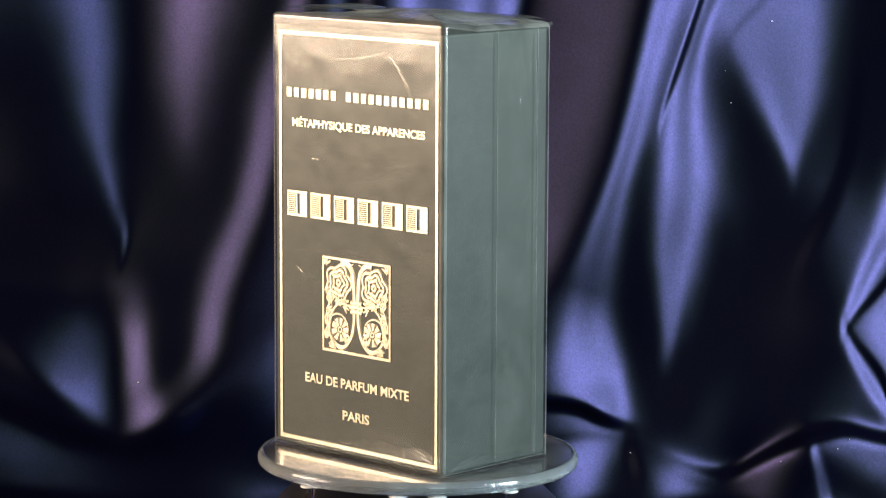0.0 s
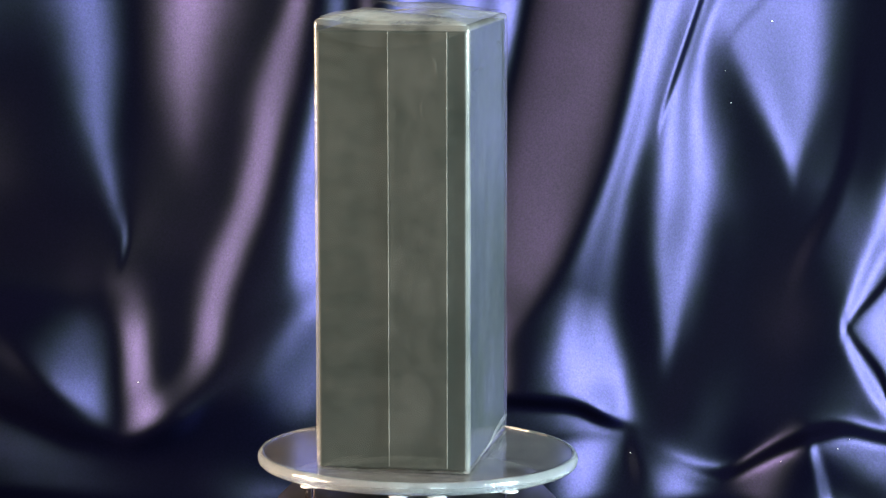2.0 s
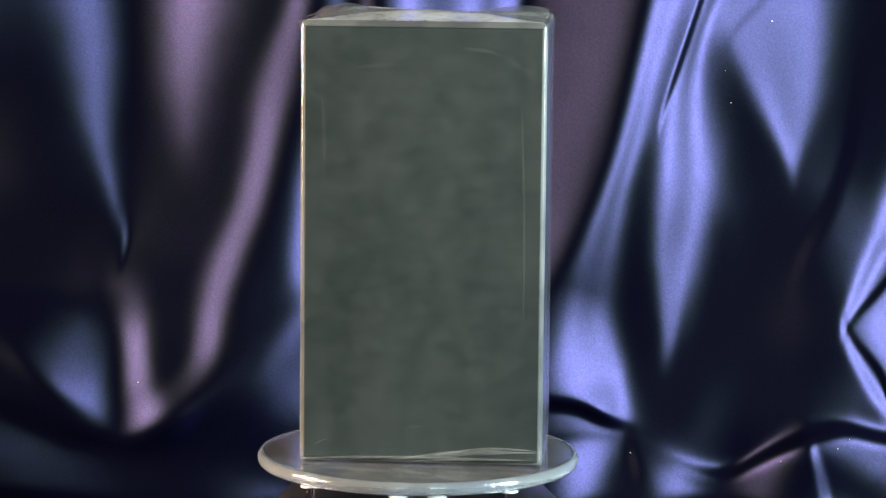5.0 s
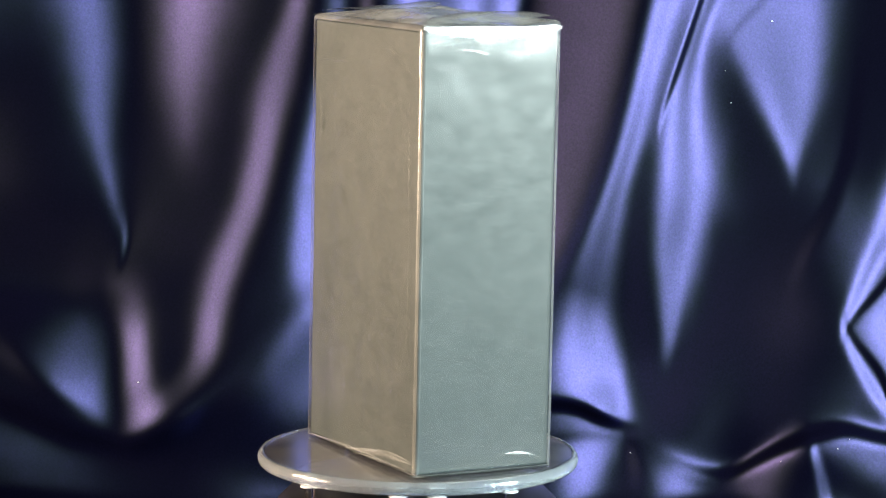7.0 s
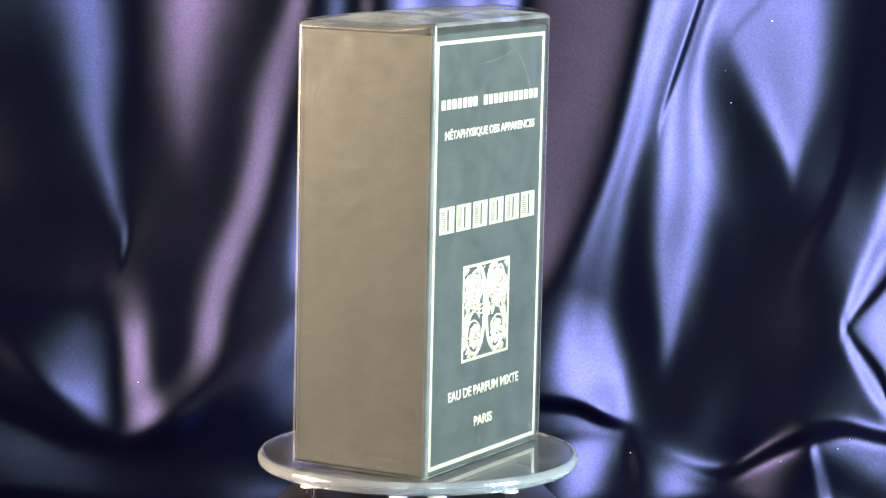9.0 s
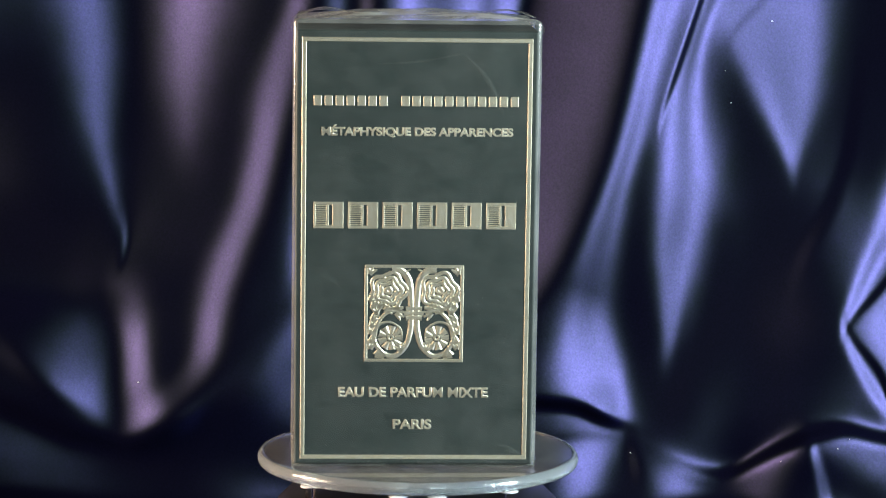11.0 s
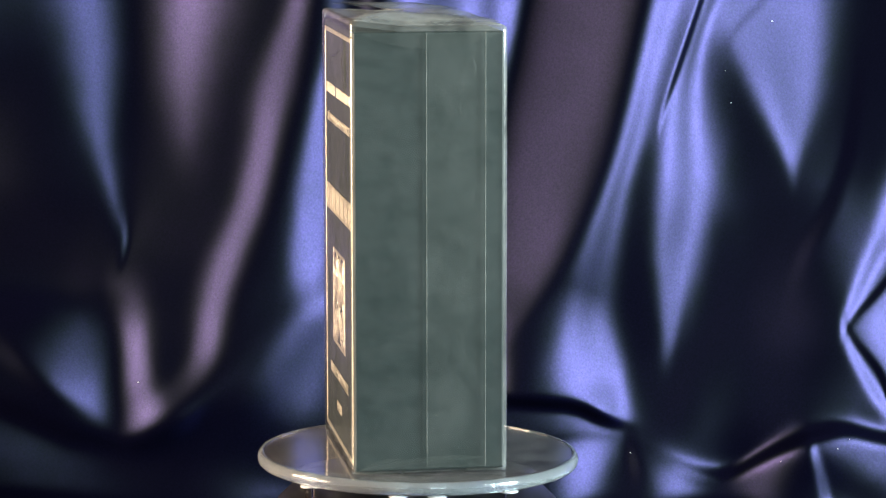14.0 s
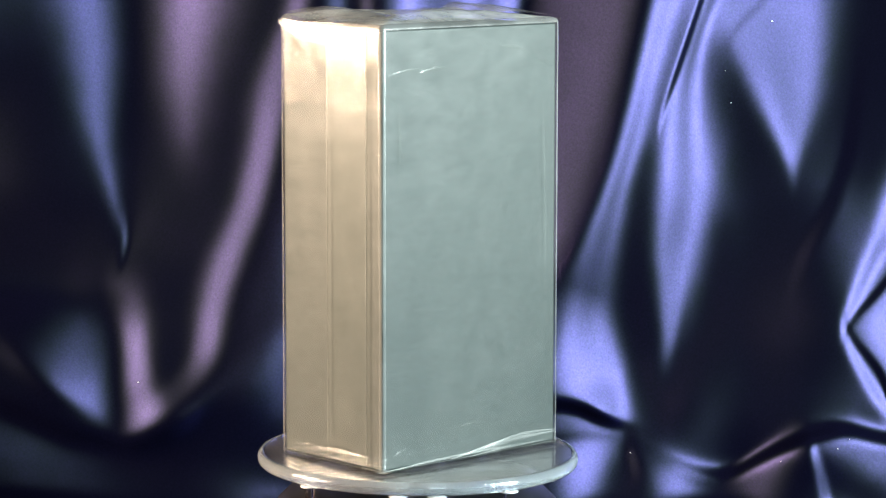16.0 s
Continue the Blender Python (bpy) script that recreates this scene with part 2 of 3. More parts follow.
band((5.95, 14.88, 14.96, 0), (6.1, 14.9, 15.0, -.5), (6.4, 15.0, 15.2, -.5), (6.8, 15.2, 15.45, -.5), (7.2, 15.45, 15.7, -.5), (7.6, 15.7, 16.0, -.45), (8, 16, 16.3, 0))
band((6.05, 14.95, 15.0, 0), (6.2, 15.1, 15.15, .9), (6.6, 15.45, 15.52, .9), (7.0, 15.75, 15.82, .8))
band((5.0, 16, 16.6, 0), (5.5, 15.55, 16.5, -.40), (5.9, 15.15, 16.5, -.42), (6.3, 15.3, 16.5, -.40), (6.7, 15.65, 16.5, -.36), (7.2, 16, 16.6, 0))

band((2.4, 11.5, 11.7, 0), (3, 11.3, 11.6, .08), (4, 11.1, 11.55, .12), (5, 11.0, 11.5, .14), (6, 10.95, 11.6, .14), (6.9, 10.95, 11.6, .1), (7.4, 11, 11.6, 0))
band((3.6, 12.5, 12.9, 0), (4.4, 12.45, 13.0, .16), (5.6, 12.35, 12.9, .2), (6.6, 12.1, 12.9, .24), (7.6, 11.7, 12.8, .2), (8.2, 11.8, 12.6, 0))
# the shaded wedge between the pleat and the broad bright flank
band((.5, 12.6, 12.75, 0), (.9, 12.5, 12.9, .16), (1.4, 12.42, 13.1, .3), (2, 12.42, 13.35, .34), (2.6, 12.45, 13.65, .3), (3.2, 12.5, 13.9, .16), (3.8, 12.6, 14, 0), hard=3)


# half-lit cloth between the folds
band((-5, 2.3, 5.2, .16), (0, 2.3, 4.9, .16), (2, 2.3, 4.5, .16), (3.5, 2.3, 4.2, .15), (5, 2.4, 3.8, .12), (6, 2.6, 3.4, .05), (6.4, 2.7, 3.4, 0), hard=4)
band((-5, -3, .2, -.32), (0, -2, .55, -.32), (.8, -2, .6, -.24), (1.6, -2, .5, -.12), (2.4, -2, .4, 0), hard=3)
band((1.6, -2, .3, 0), (2.6, -2, .4, .22), (3.6, -2, .7, .24), (4.0, -2, .9, 0), hard=3)


def surface(slope, stiff):
    """The smooth sheet whose slope across comes closest to the one wanted; stiff: how little it may change down the sheet."""
    p = np.concatenate([slope, -slope[:, ::-1]], 1)
    p = np.concatenate([p, p[::-1]], 0)
    ku = 2 * np.pi * np.fft.fftfreq(p.shape[1], du)[None, :]
    kv = 2 * np.pi * np.fft.fftfreq(p.shape[0], du)[:, None]
    bottom = ku ** 2 + stiff * kv ** 2
    bottom[0, 0] = 1
    out = np.real(np.fft.ifft2(-1j * ku * np.fft.fft2(p) / bottom))
    return out[:slope.shape[0], :slope.shape[1]]


band((5.4, .8, 2.0, 0), (5.7, .9, 2.1, .3), (6.0, 1.6, 2.1, 0))
band((4.2, 2.1, 2.25, 0), (4.5, 2.2, 2.32, -.4), (4.8, 2.15, 2.28, -.4), (5.05, 2.0, 2.12, 0))
band((6.0, -.8, .2, 0), (6.5, -.4, .4, .3), (7.0, .1, .7, .4), (7.4, .5, 1.1, .4), (7.8, 1.0, 1.7, .3), (8.0, 1.3, 2, 0), hard=1.6)
band((5.5, .6, 2.0, 0), (5.9, .0, 1.95, -.34), (6.5, .3, 1.9, -.4), (7.1, .6, 1.9, -.4), (7.5, 1.0, 1.9, -.36), (7.9, 1.2, 2.0, 0))


# the bunched cloth along the table's edge
band((7.7, 9.9, 10.9, 0), (8.0, 9.9, 11.0, -.4), (8.4, 9.9, 10.9, -.46), (9.0, 9.8, 10.7, -.4))
band((8.0, 11.1, 11.3, 0), (8.2, 11.0, 11.25, .45), (8.5, 11.1, 11.4, .4), (8.8, 11.2, 11.5, 0))
band((8.2, 11.4, 12.2, 0), (8.5, 11.45, 12.3, -.36), (9.0, 11.6, 12.5, -.42))
band((7.8, 14.0, 14.35, 0), (8.0, 13.9, 14.38, .42), (8.4, 13.3, 14.3, .52), (9.0, 12.9, 14.2, .5))
band((8.0, 14.38, 14.45, 0), (8.15, 14.38, 14.52, -.55), (8.5, 14.45, 14.65, -.55), (9.0, 14.6, 14.8, -.5))
band((7.95, 14.6, 16.0, 0), (8.2, 14.5, 16.0, -.5), (8.5, 14.6, 16.0, -.52), (8.62, 15.0, 16.0, -.2), (8.75, 15.1, 16, .3), (9.0, 15, 16, .3))
band((7.6, -2, .4, 0), (7.9, -2, .9, -.45), (8.2, -2, 2.6, -.5), (9.0, -2, 3.0, -.5))
band((8.2, 3.4, 5.6, 0), (8.45, 3.4, 5.6, -.4), (9.0, 3.4, 5.6, -.45))

depth = np.zeros_like(SLOPE)
depth[FINE] = surface(SLOPE[FINE], 0.2)
depth[V <= -1.51] = depth[FINE][0]
depth[V >= 9.99] = depth[FINE][-1]


def soften(a, radius):
    x = np.arange(-3 * radius, 3 * radius + 1)
    k = np.exp(-(x / radius) ** 2 / 2)
    k /= k.sum()
    pad = np.pad(a, ((0, 0), (3 * radius, 3 * radius)), mode="edge")
    return np.apply_along_axis(lambda r: np.convolve(r, k, mode="valid"), 1, pad)


depth = soften(depth.T, 2).T


def bulge(u, v, ru, rv, high, turn=0.0):
    """A soft swelling of the sheet."""
    c, s = math.cos(radians(turn)), math.sin(radians(turn))
    a, b = U[None, :] - u, V[:, None] - v
    return high * np.exp(-((c * a + s * b) / ru) ** 2 - ((c * b - s * a) / rv) ** 2)


def ledge(points, high, soft, u0, u1, side=0.3, rise=99.0):
    """The sheet stands forward above (or, with a negative height, behind) a line given as (u, v) points; rise: over how much it comes forward."""
    line = sum(np.interp(U + o, [p[0] for p in points], [p[1] for p in points]) for o in (-0.2, -0.1, 0, 0.1, 0.2)) / 5
    across = 1 / (1 + np.exp(-(U - u0) / side)) / (1 + np.exp((U - u1) / side))
    grow = np.clip(1 - (line[None, :] - V[:, None]) / rise, 0, 1)
    grow = grow * grow * (3 - 2 * grow)
    return high * grow * across[None, :] / (1 + np.exp(np.clip((V[:, None] - line[None, :]) / soft, -60, 60)))


fade = 1 / (1 + np.exp(np.clip((V[:, None] - 9.3) / 0.08, -60, 60)))
pouch = ledge([(-4, 5.9), (0, 7.55), (1.2, 8.1), (2.3, 8.32), (3.2, 8.0), (4.2, 7.0), (5, 5.6), (5.4, 4)], 0.3, 0.10, -3, 3.2, 0.3, 2.6)
pouch_top = ledge([(-4, 5.7), (0, 5.8), (1, 5.7), (2, 5.4), (2.4, 4.6), (3, 3.7)], -0.22, 0.2, -3, 1.4, 0.4, 2.2)
hem = ledge([(8, 7.4), (9.4, 7.42), (10.2, 7.48), (10.8, 7.75), (12, 8.0)], 0.30, 0.05, 8.8, 10.9, 0.15, 2.2)
roll = ledge([(8, 8.35), (9, 8.3), (9.8, 8.08), (10.2, 8.0), (10.9, 8.02), (11.9, 8.35), (12.6, 8.65), (13.4, 8.75)], -0.04, 0.06, 8.0, 12.2, 0.3)
roll = roll + ledge([(11, 8.45), (11.9, 8.45), (12.6, 8.65), (13.0, 8.68), (13.7, 8.26), (14.4, 7.95), (15, 7.82), (15.7, 8.0), (17, 8.1)], -0.34, 0.07, 12.5, 30, 0.3)
sill = ledge([(-4, 8.6), (8, 8.6), (9, 8.6)], 0.2, 0.3, -9, 8.0)
depth = (depth + pouch + pouch_top + hem + roll + sill) * fade
table_rise = (bulge(12, 13, 1.5, 0.8, 0.3, 20) + bulge(3.0, 14, 1.5, 1.0, 0.3, -15)) * (1 - fade)

# the sheet's own line: down the wall, round a soft bend, out over the table
bend = 0.5
along = V - FOLD_V
angle = np.clip((along + bend) / (2 * bend), 0, 1) * math.pi / 2
step = np.diff(V, prepend=V[0])
line_z = -np.cumsum(np.cos(angle) * step)
line_y = -np.cumsum(np.sin(angle) * step)
line_z = (line_z - line_z[-1]) * UNIT + TABLE_Z + 0.002
line_y = WALL_Y + (line_y - line_y[0]) * UNIT
ny, nz = -np.cos(angle), np.sin(angle)
lift = (depth + table_rise) * UNIT
X = -0.1757 + 0.02349 * U[None, :] + 0.00026 * np.minimum(V, 9)[:, None] + 0 * lift
# the sheet leans back as it rises, more so on the side with the pleat
low = np.minimum(V, 9.4)
lean = 0.12 * (4.5 - low) + 0.0075 * (20.25 - np.clip(low, 0, 9.4) ** 2)
side = 1 / (1 + np.exp(-(U - 7.8) / 0.5))
lean = lean[:, None] + (0.25 * (4.5 - low) - lean)[:, None] * side[None, :]
Y = line_y[:, None] + lean * UNIT + ny[:, None] * lift
Z = line_z[:, None] + nz[:, None] * lift
near = 1 + ((Y + 0.9766) / 1.1766 - 1) * fade      # folds that stand forward are that much smaller
X, Z = X * near, 0.2502 + (Z - 0.2502) * near
verts = np.stack([X, Y, Z], -1).reshape(-1, 3)
nu, nv = len(U), len(V)
ids = np.arange(nu * nv).reshape(nv, nu)
faces = np.stack([ids[1:, :-1], ids[1:, 1:], ids[:-1, 1:], ids[:-1, :-1]], -1).reshape(-1, 4)
mesh = bpy.data.meshes.new("satin_drape")
mesh.from_pydata(verts.tolist(), [], faces.tolist())
mesh.materials.append(satin)
mesh.shade_smooth()
drape = tagged(new("satin_drape", mesh), "glossy royal blue satin cloth hanging in deep folds over the table", "cloth")

# ---- the room ----
def slab(name, x0, x1, y0, y1, z0, z1, mat, label=""):
    ob = part(name, add_box(bmesh.new(), x0, x1, y0, y1, z0, z1), mat)
    return tagged(ob, label, "", "", "structure")


slab("floor", -2, 2, -2.2, 1.2, -0.82, -0.75, boards, "dark wooden floor")
slab("ceiling", -2, 2, -2.2, 1.2, 1.75, 1.82, plaster, "plain dim ceiling")
slab("wall_north", -2, 2, 0.34, 0.44, -0.82, 1.82, plaster, "plain dim wall behind the cloth")
slab("wall_south", -2, 2, -2.3, -2.2, -0.82, 1.82, plaster, "plain dim wall")
slab("wall_west", -2.1, -2, -2.3, 1.3, -0.82, 1.82, plaster, "plain dim wall")
slab("wall_east", 2, 2.1, -2.3, 1.3, -0.82, 1.82, plaster, "plain dim wall")


table = tagged(new("table"), "plain dark wooden table under the satin cloth", "table")
part("tabletop", add_box(bmesh.new(), -0.45, 0.45, -0.55, 0.32, TABLE_Z - 0.035, TABLE_Z - 0.008, 0.003), boards, table)
for lx in (-0.40, 0.40):
    for ly in (-0.50, 0.27):
        part("leg", add_box(bmesh.new(), lx - 0.02, lx + 0.02, ly - 0.02, ly + 0.02, -0.75, TABLE_Z - 0.035, 0.002), boards, table)


# ---- turntable ----
def empty(name, label, category):
    ob = new(name)
    ob.empty_display_size = 0.02
    return tagged(ob, label, category)


stand = empty("turntable", "clear acrylic turntable disc with frosted rim on a black base", "turntable")
part("body", lathe([(0, -0.034), (0.062, -0.034), (0.063, -0.030), (0.060, 0.000), (0.057, 0.012), (0.053, 0.021), (0.049, 0.027), (0.045, 0.031), (0.036, 0.033), (0, 0.033)]), base_mat, stand, smooth=True)
part("axle", lathe([(0, 0.033), (0.0065, 0.033), (0.0065, 0.0405), (0, 0.0405)], 32), acrylic, stand, "clear acrylic axle", smooth=False)

for ang, tall in ((-133, 0.0052), (-97, 0.0052), (-83, 0.0052), (-55, 0.0052), (62, 0.0052), (118, 0.0052)):
    px, py = 0.0530 * math.cos(radians(ang)), 0.0530 * math.sin(radians(ang))
    bm = lathe([(0, 0.000), (0.0016, 0.000), (0.0016, 0.0398), (0, 0.0398)], 16)
    bmesh.ops.translate(bm, vec=(px, py, 0), verts=bm.verts)
    peg = part("support_peg", bm, acrylic, stand, "clear acrylic support peg")
    # solid white bead on each peg, in place of bright glints along the rim
    bm = lathe([(0, 0.0399), (0.0028, 0.0399), (0.0033, 0.0402), (0.0030, 0.0405), (0, 0.0405)], 20)
    bmesh.ops.translate(bm, vec=(px, py, 0), verts=bm.verts)
    part("pad", bm, white_mat, peg, "white bead in place of a glint on the rim", smooth=True)

R = 0.0559
disc = part("disc", lathe([(0, -0.0042), (R - 0.0022, -0.0042), (R - 0.0022, 0), (0, 0)]), dusty, stand, "dusty clear acrylic disc")
part("rim", lathe([(R - 0.0021, -0.0043), (R - 0.0009, -0.0042), (R - 0.0002, -0.0034), (R, -0.0022), (R - 0.0003, -0.0010), (R - 0.0010, -0.0001),
                   (R - 0.0021, 0.0002), (R - 0.0021, -0.0043)]), rim_mat, disc, "frosted white rim", smooth=True)

# ---- the perfume box ----
box = empty("perfume_box", "dark green perfume carton with gold foil print, sealed in clear film", "box")
w, d, h = BOX_W / 2, BOX_D / 2, BOX_H
part("carton", add_box(bmesh.new(), -w, w, -d, d, 0.0008, h - 0.0010, 0.0009, 3), card, box)
FRONT = -d


def foil(name, rects, y=FRONT, high=0.00026, label="", parent=None, edge=0.00018):
    bm = bmesh.new()
    for x0, x1, z0, z1 in rects:
        add_box(bm, x0, x1, y - high, y + 0.0003, z0, z1, edge, 1)
    return part(name, bm, gold, parent or box, label)


def foil_frame(name, x0, x1, z0, z1, t, label=""):
    return foil(name, [(x0, x1, z1 - t, z1), (x0, x1, z0, z0 + t), (x0, x0 + t, z0 + t, z1 - t), (x1 - t, x1, z0 + t, z1 - t)], label=label)


foil_frame("border", -w + 0.0021, w - 0.0021, 0.0026, h - 0.0034, 0.0015, "gold foil border line")


def lettering(name, text, width, height, x, z, thick=0.0):
    curve = bpy.data.curves.new(name, "FONT")
    curve.body, curve.align_x, curve.align_y, curve.extrude, curve.offset = text, "CENTER", "CENTER", 0.02, thick
    curve.bevel_depth, curve.bevel_resolution = 0.02, 0
    temp = new("temp", curve)
    mesh = bpy.data.meshes.new_from_object(temp.evaluated_get(bpy.context.evaluated_depsgraph_get()))
    bpy.data.objects.remove(temp)
    co = np.array([v.co for v in mesh.vertices])
    lo, hi = co.min(0), co.max(0)
    for v in mesh.vertices:
        a, b, c = v.co
        v.co = (x + ((a - lo[0]) / (hi[0] - lo[0]) - 0.5) * width, FRONT - 0.0001 - (c / 0.04) * 0.00012, z + ((b - lo[1]) / (hi[1] - lo[1]) - 0.5) * height)
    mesh.name = name
    mesh.materials.append(gold)
    ob = new(name, mesh)
    ob.parent = box
    return tagged(ob, "raised gold foil lettering")


lettering("motto", "M\u00c9TAPHYSIQUE DES APPARENCES", 0.0640, 0.0042, 0.0002, 0.1143, 0.022)
lettering("contents_line", "EAU DE PARFUM MIXTE", 0.0506, 0.0035, -0.0003, 0.0257, 0.014)
lettering("town_line", "PARIS", 0.0131, 0.0035, -0.0005, 0.0147, 0.014)

# the maker's line and the title: plain gold blocks
maker = []
x = -0.0345
for k in range(19):
    if k != 7:
        maker.append((x, x + 0.0027, 0.1227, 0.1262))
    x += 0.00365
foil("maker_blocks", maker, label="row of small plain gold blocks")
title = []
for k in range(6):
    a, b, z0, z1 = -0.0343 + 0.01157 * k, -0.0343 + 0.01157 * k + 0.0100, 0.0815, 0.0905
    title += [(a, b, z1 - 0.0010, z1), (a, b, z0, z0 + 0.0010), (a, a + 0.0007, z0 + 0.001, z1 - 0.001), (b - 0.0037, b, z0 + 0.001, z1 - 0.001), (a + 0.0043, a + 0.0051, z0 + 0.001, z1 - 0.001)]
    n = 10
    for i in range(n):
        z = z0 + 0.001 + (i + 0.5) * (z1 - z0 - 0.002) / n
        title.append((a + 0.0007, a + 0.0043, z - 0.00022, z + 0.00022))
foil("title_blocks", title, label="row of large hatched gold blocks", edge=0.0001)

# the flower panel
foil_frame("panel_frame", -0.0170, 0.0164, 0.0361, 0.0693, 0.0011, "gold foil panel frame")
PX, PZ = -0.0003, 0.0527


def stroke(bm, pts, width0, width1, high=0.00028):
    """A flat ribbon along a soft line through points (x, z)."""
    n = 8
    line = []
    p = [pts[0], *pts, pts[-1]]
    for i in range(1, len(p) - 2):
        for k in range(n):
            t = k / n
            line.append(tuple(0.5 * (2 * p[i][j] + (p[i + 1][j] - p[i - 1][j]) * t + (2 * p[i - 1][j] - 5 * p[i][j] + 4 * p[i + 1][j] - p[i + 2][j]) * t * t
                                     + (3 * p[i][j] - p[i - 1][j] - 3 * p[i + 1][j] + p[i + 2][j]) * t ** 3) for j in (0, 1)))
    line.append(pts[-1])
    rows = []
    for i, (a, b) in enumerate(line):
        q0, q1 = line[max(0, i - 1)], line[min(len(line) - 1, i + 1)]
        dx, dz = q1[0] - q0[0], q1[1] - q0[1]
        n_ = math.hypot(dx, dz) or 1
        ww = (width0 + (width1 - width0) * i / (len(line) - 1)) * 0.6
        rows.append([bm.verts.new((PX + a + s * -dz / n_ * ww, FRONT - hh, PZ + b + s * dx / n_ * ww)) for s, hh in ((-1, -0.00005), (-0.45, high), (0.45, high), (1, -0.00005))])
    for a, b in zip(rows, rows[1:]):
        for i in range(3):
            bm.faces.new((a[i], b[i], b[i + 1], a[i + 1]))


def rosette(x, z, radius, petals, rings):
    bm = bmesh.new()
    for k in range(rings):
        r = radius * (1 - k / rings) - radius * 0.12
        pts = []
        for i in range(petals * 6 + 1):
            a = 2 * math.pi * i / (petals * 6) + 0.63 * k
            rr = r * (1 + 0.11 * math.cos(petals * a))
            pts.append((x + rr * math.cos(a), z + rr * math.sin(a)))
        stroke(bm, pts, radius * 0.185, radius * 0.185)
        for i in range(petals):
            a = 2 * math.pi * (i + 0.5) / petals + 0.5 * k
            stroke(bm, [(x + (r * 0.72) * math.cos(a), z + r * 0.72 * math.sin(a)), (x + r * 1.0 * math.cos(a + 0.1), z + r * 1.0 * math.sin(a + 0.1))], radius * 0.16, radius * 0.08)
    return bm


def daisy(x, z, radius):
    bm = bmesh.new()
    for i in range(9):
        a = 2 * math.pi * i / 9
        stroke(bm, [(x + 0.34 * radius * math.cos(a), z + 0.34 * radius * math.sin(a)), (x + radius * math.cos(a), z + radius * math.sin(a))], radius * 0.26, radius * 0.58)
    pts = [(x + 0.2 * radius * math.cos(i * 0.7854), z + 0.2 * radius * math.sin(i * 0.7854)) for i in range(9)]
    stroke(bm, pts, radius * 0.2, radius * 0.2)
    return bm


for s in (-1, 1):
    part("rose", rosette(s * 0.0086, 0.0078, 0.0066, 5, 4), gold, box, "gold foil rose")
    part("daisy", daisy(s * 0.0078, -0.0083, 0.0041), gold, box, "gold foil daisy")
    bm = bmesh.new()
    stroke(bm, [(s * 0.0075, 0.0148), (s * 0.0045, 0.0146), (s * 0.0019, 0.0115), (s * 0.0011, 0.006), (s * 0.0009, 0.0), (s * 0.0012, -0.006), (s * 0.0028, -0.0112),
                (s * 0.0062, -0.0144), (s * 0.0100, -0.0138), (s * 0.0128, -0.0105), (s * 0.0133, -0.0065), (s * 0.0110, -0.0015), (s * 0.0070, 0.0014), (s * 0.0035, 0.0020)], 0.0023, 0.0010)
    stroke(bm, [(s * 0.0130, -0.0080), (s * 0.0118, -0.0040), (s * 0.0080, -0.0030), (s * 0.0045, -0.0052), (s * 0.0040, -0.0085)], 0.0009, 0.0006)
    stroke(bm, [(s * 0.0022, 0.0115), (s * 0.0028, 0.0140), (s * 0.0012, 0.0150)], 0.0008, 0.0004)
    part("stem", bm, gold, box, "gold foil scrolling stem")
    bm = bmesh.new()
    for lx, lz, a in ((0.0140, 0.0020, 2.2), (0.0125, 0.0000, 1.4), (0.0142, -0.0020, 2.6), (0.0100, 0.0010, 2.9), (0.0146, -0.0120, 1.8), (0.0130, -0.0142, 2.8), (0.0060, 0.0002, 3.6),
                      (0.0150, 0.0135, 2.0), (0.0148, -0.0070, 2.0), (0.0150, 0.0042, 2.4), (0.0118, 0.0018, 1.9), (0.0146, -0.0045, 2.3), (0.0042, -0.0128, 1.2), (0.0150, -0.0098, 2.6),
                      (0.0046, 0.0012, 0.4), (0.0100, -0.0146, 0.5)):
        for off in (-0.6, 0, 0.6):
            stroke(bm, [(s * lx, lz), (s * (lx + 0.0030 * math.cos(a + off)), lz + 0.0030 * math.sin(a + off))], 0.0017, 0.0005)
    part("leaf", bm, gold, box, "gold foil leaf spray")
bm = bmesh.new()
for z0, ww in ((-0.0016, 0.0054), (0.0000, 0.0066), (0.0016, 0.0054)):
    stroke(bm, [(-ww / 2, z0), (0, z0 + 0.0002), (ww / 2, z0)], 0.0015, 0.0015, 0.00034)
part("band", bm, gold, box, "gold foil band")

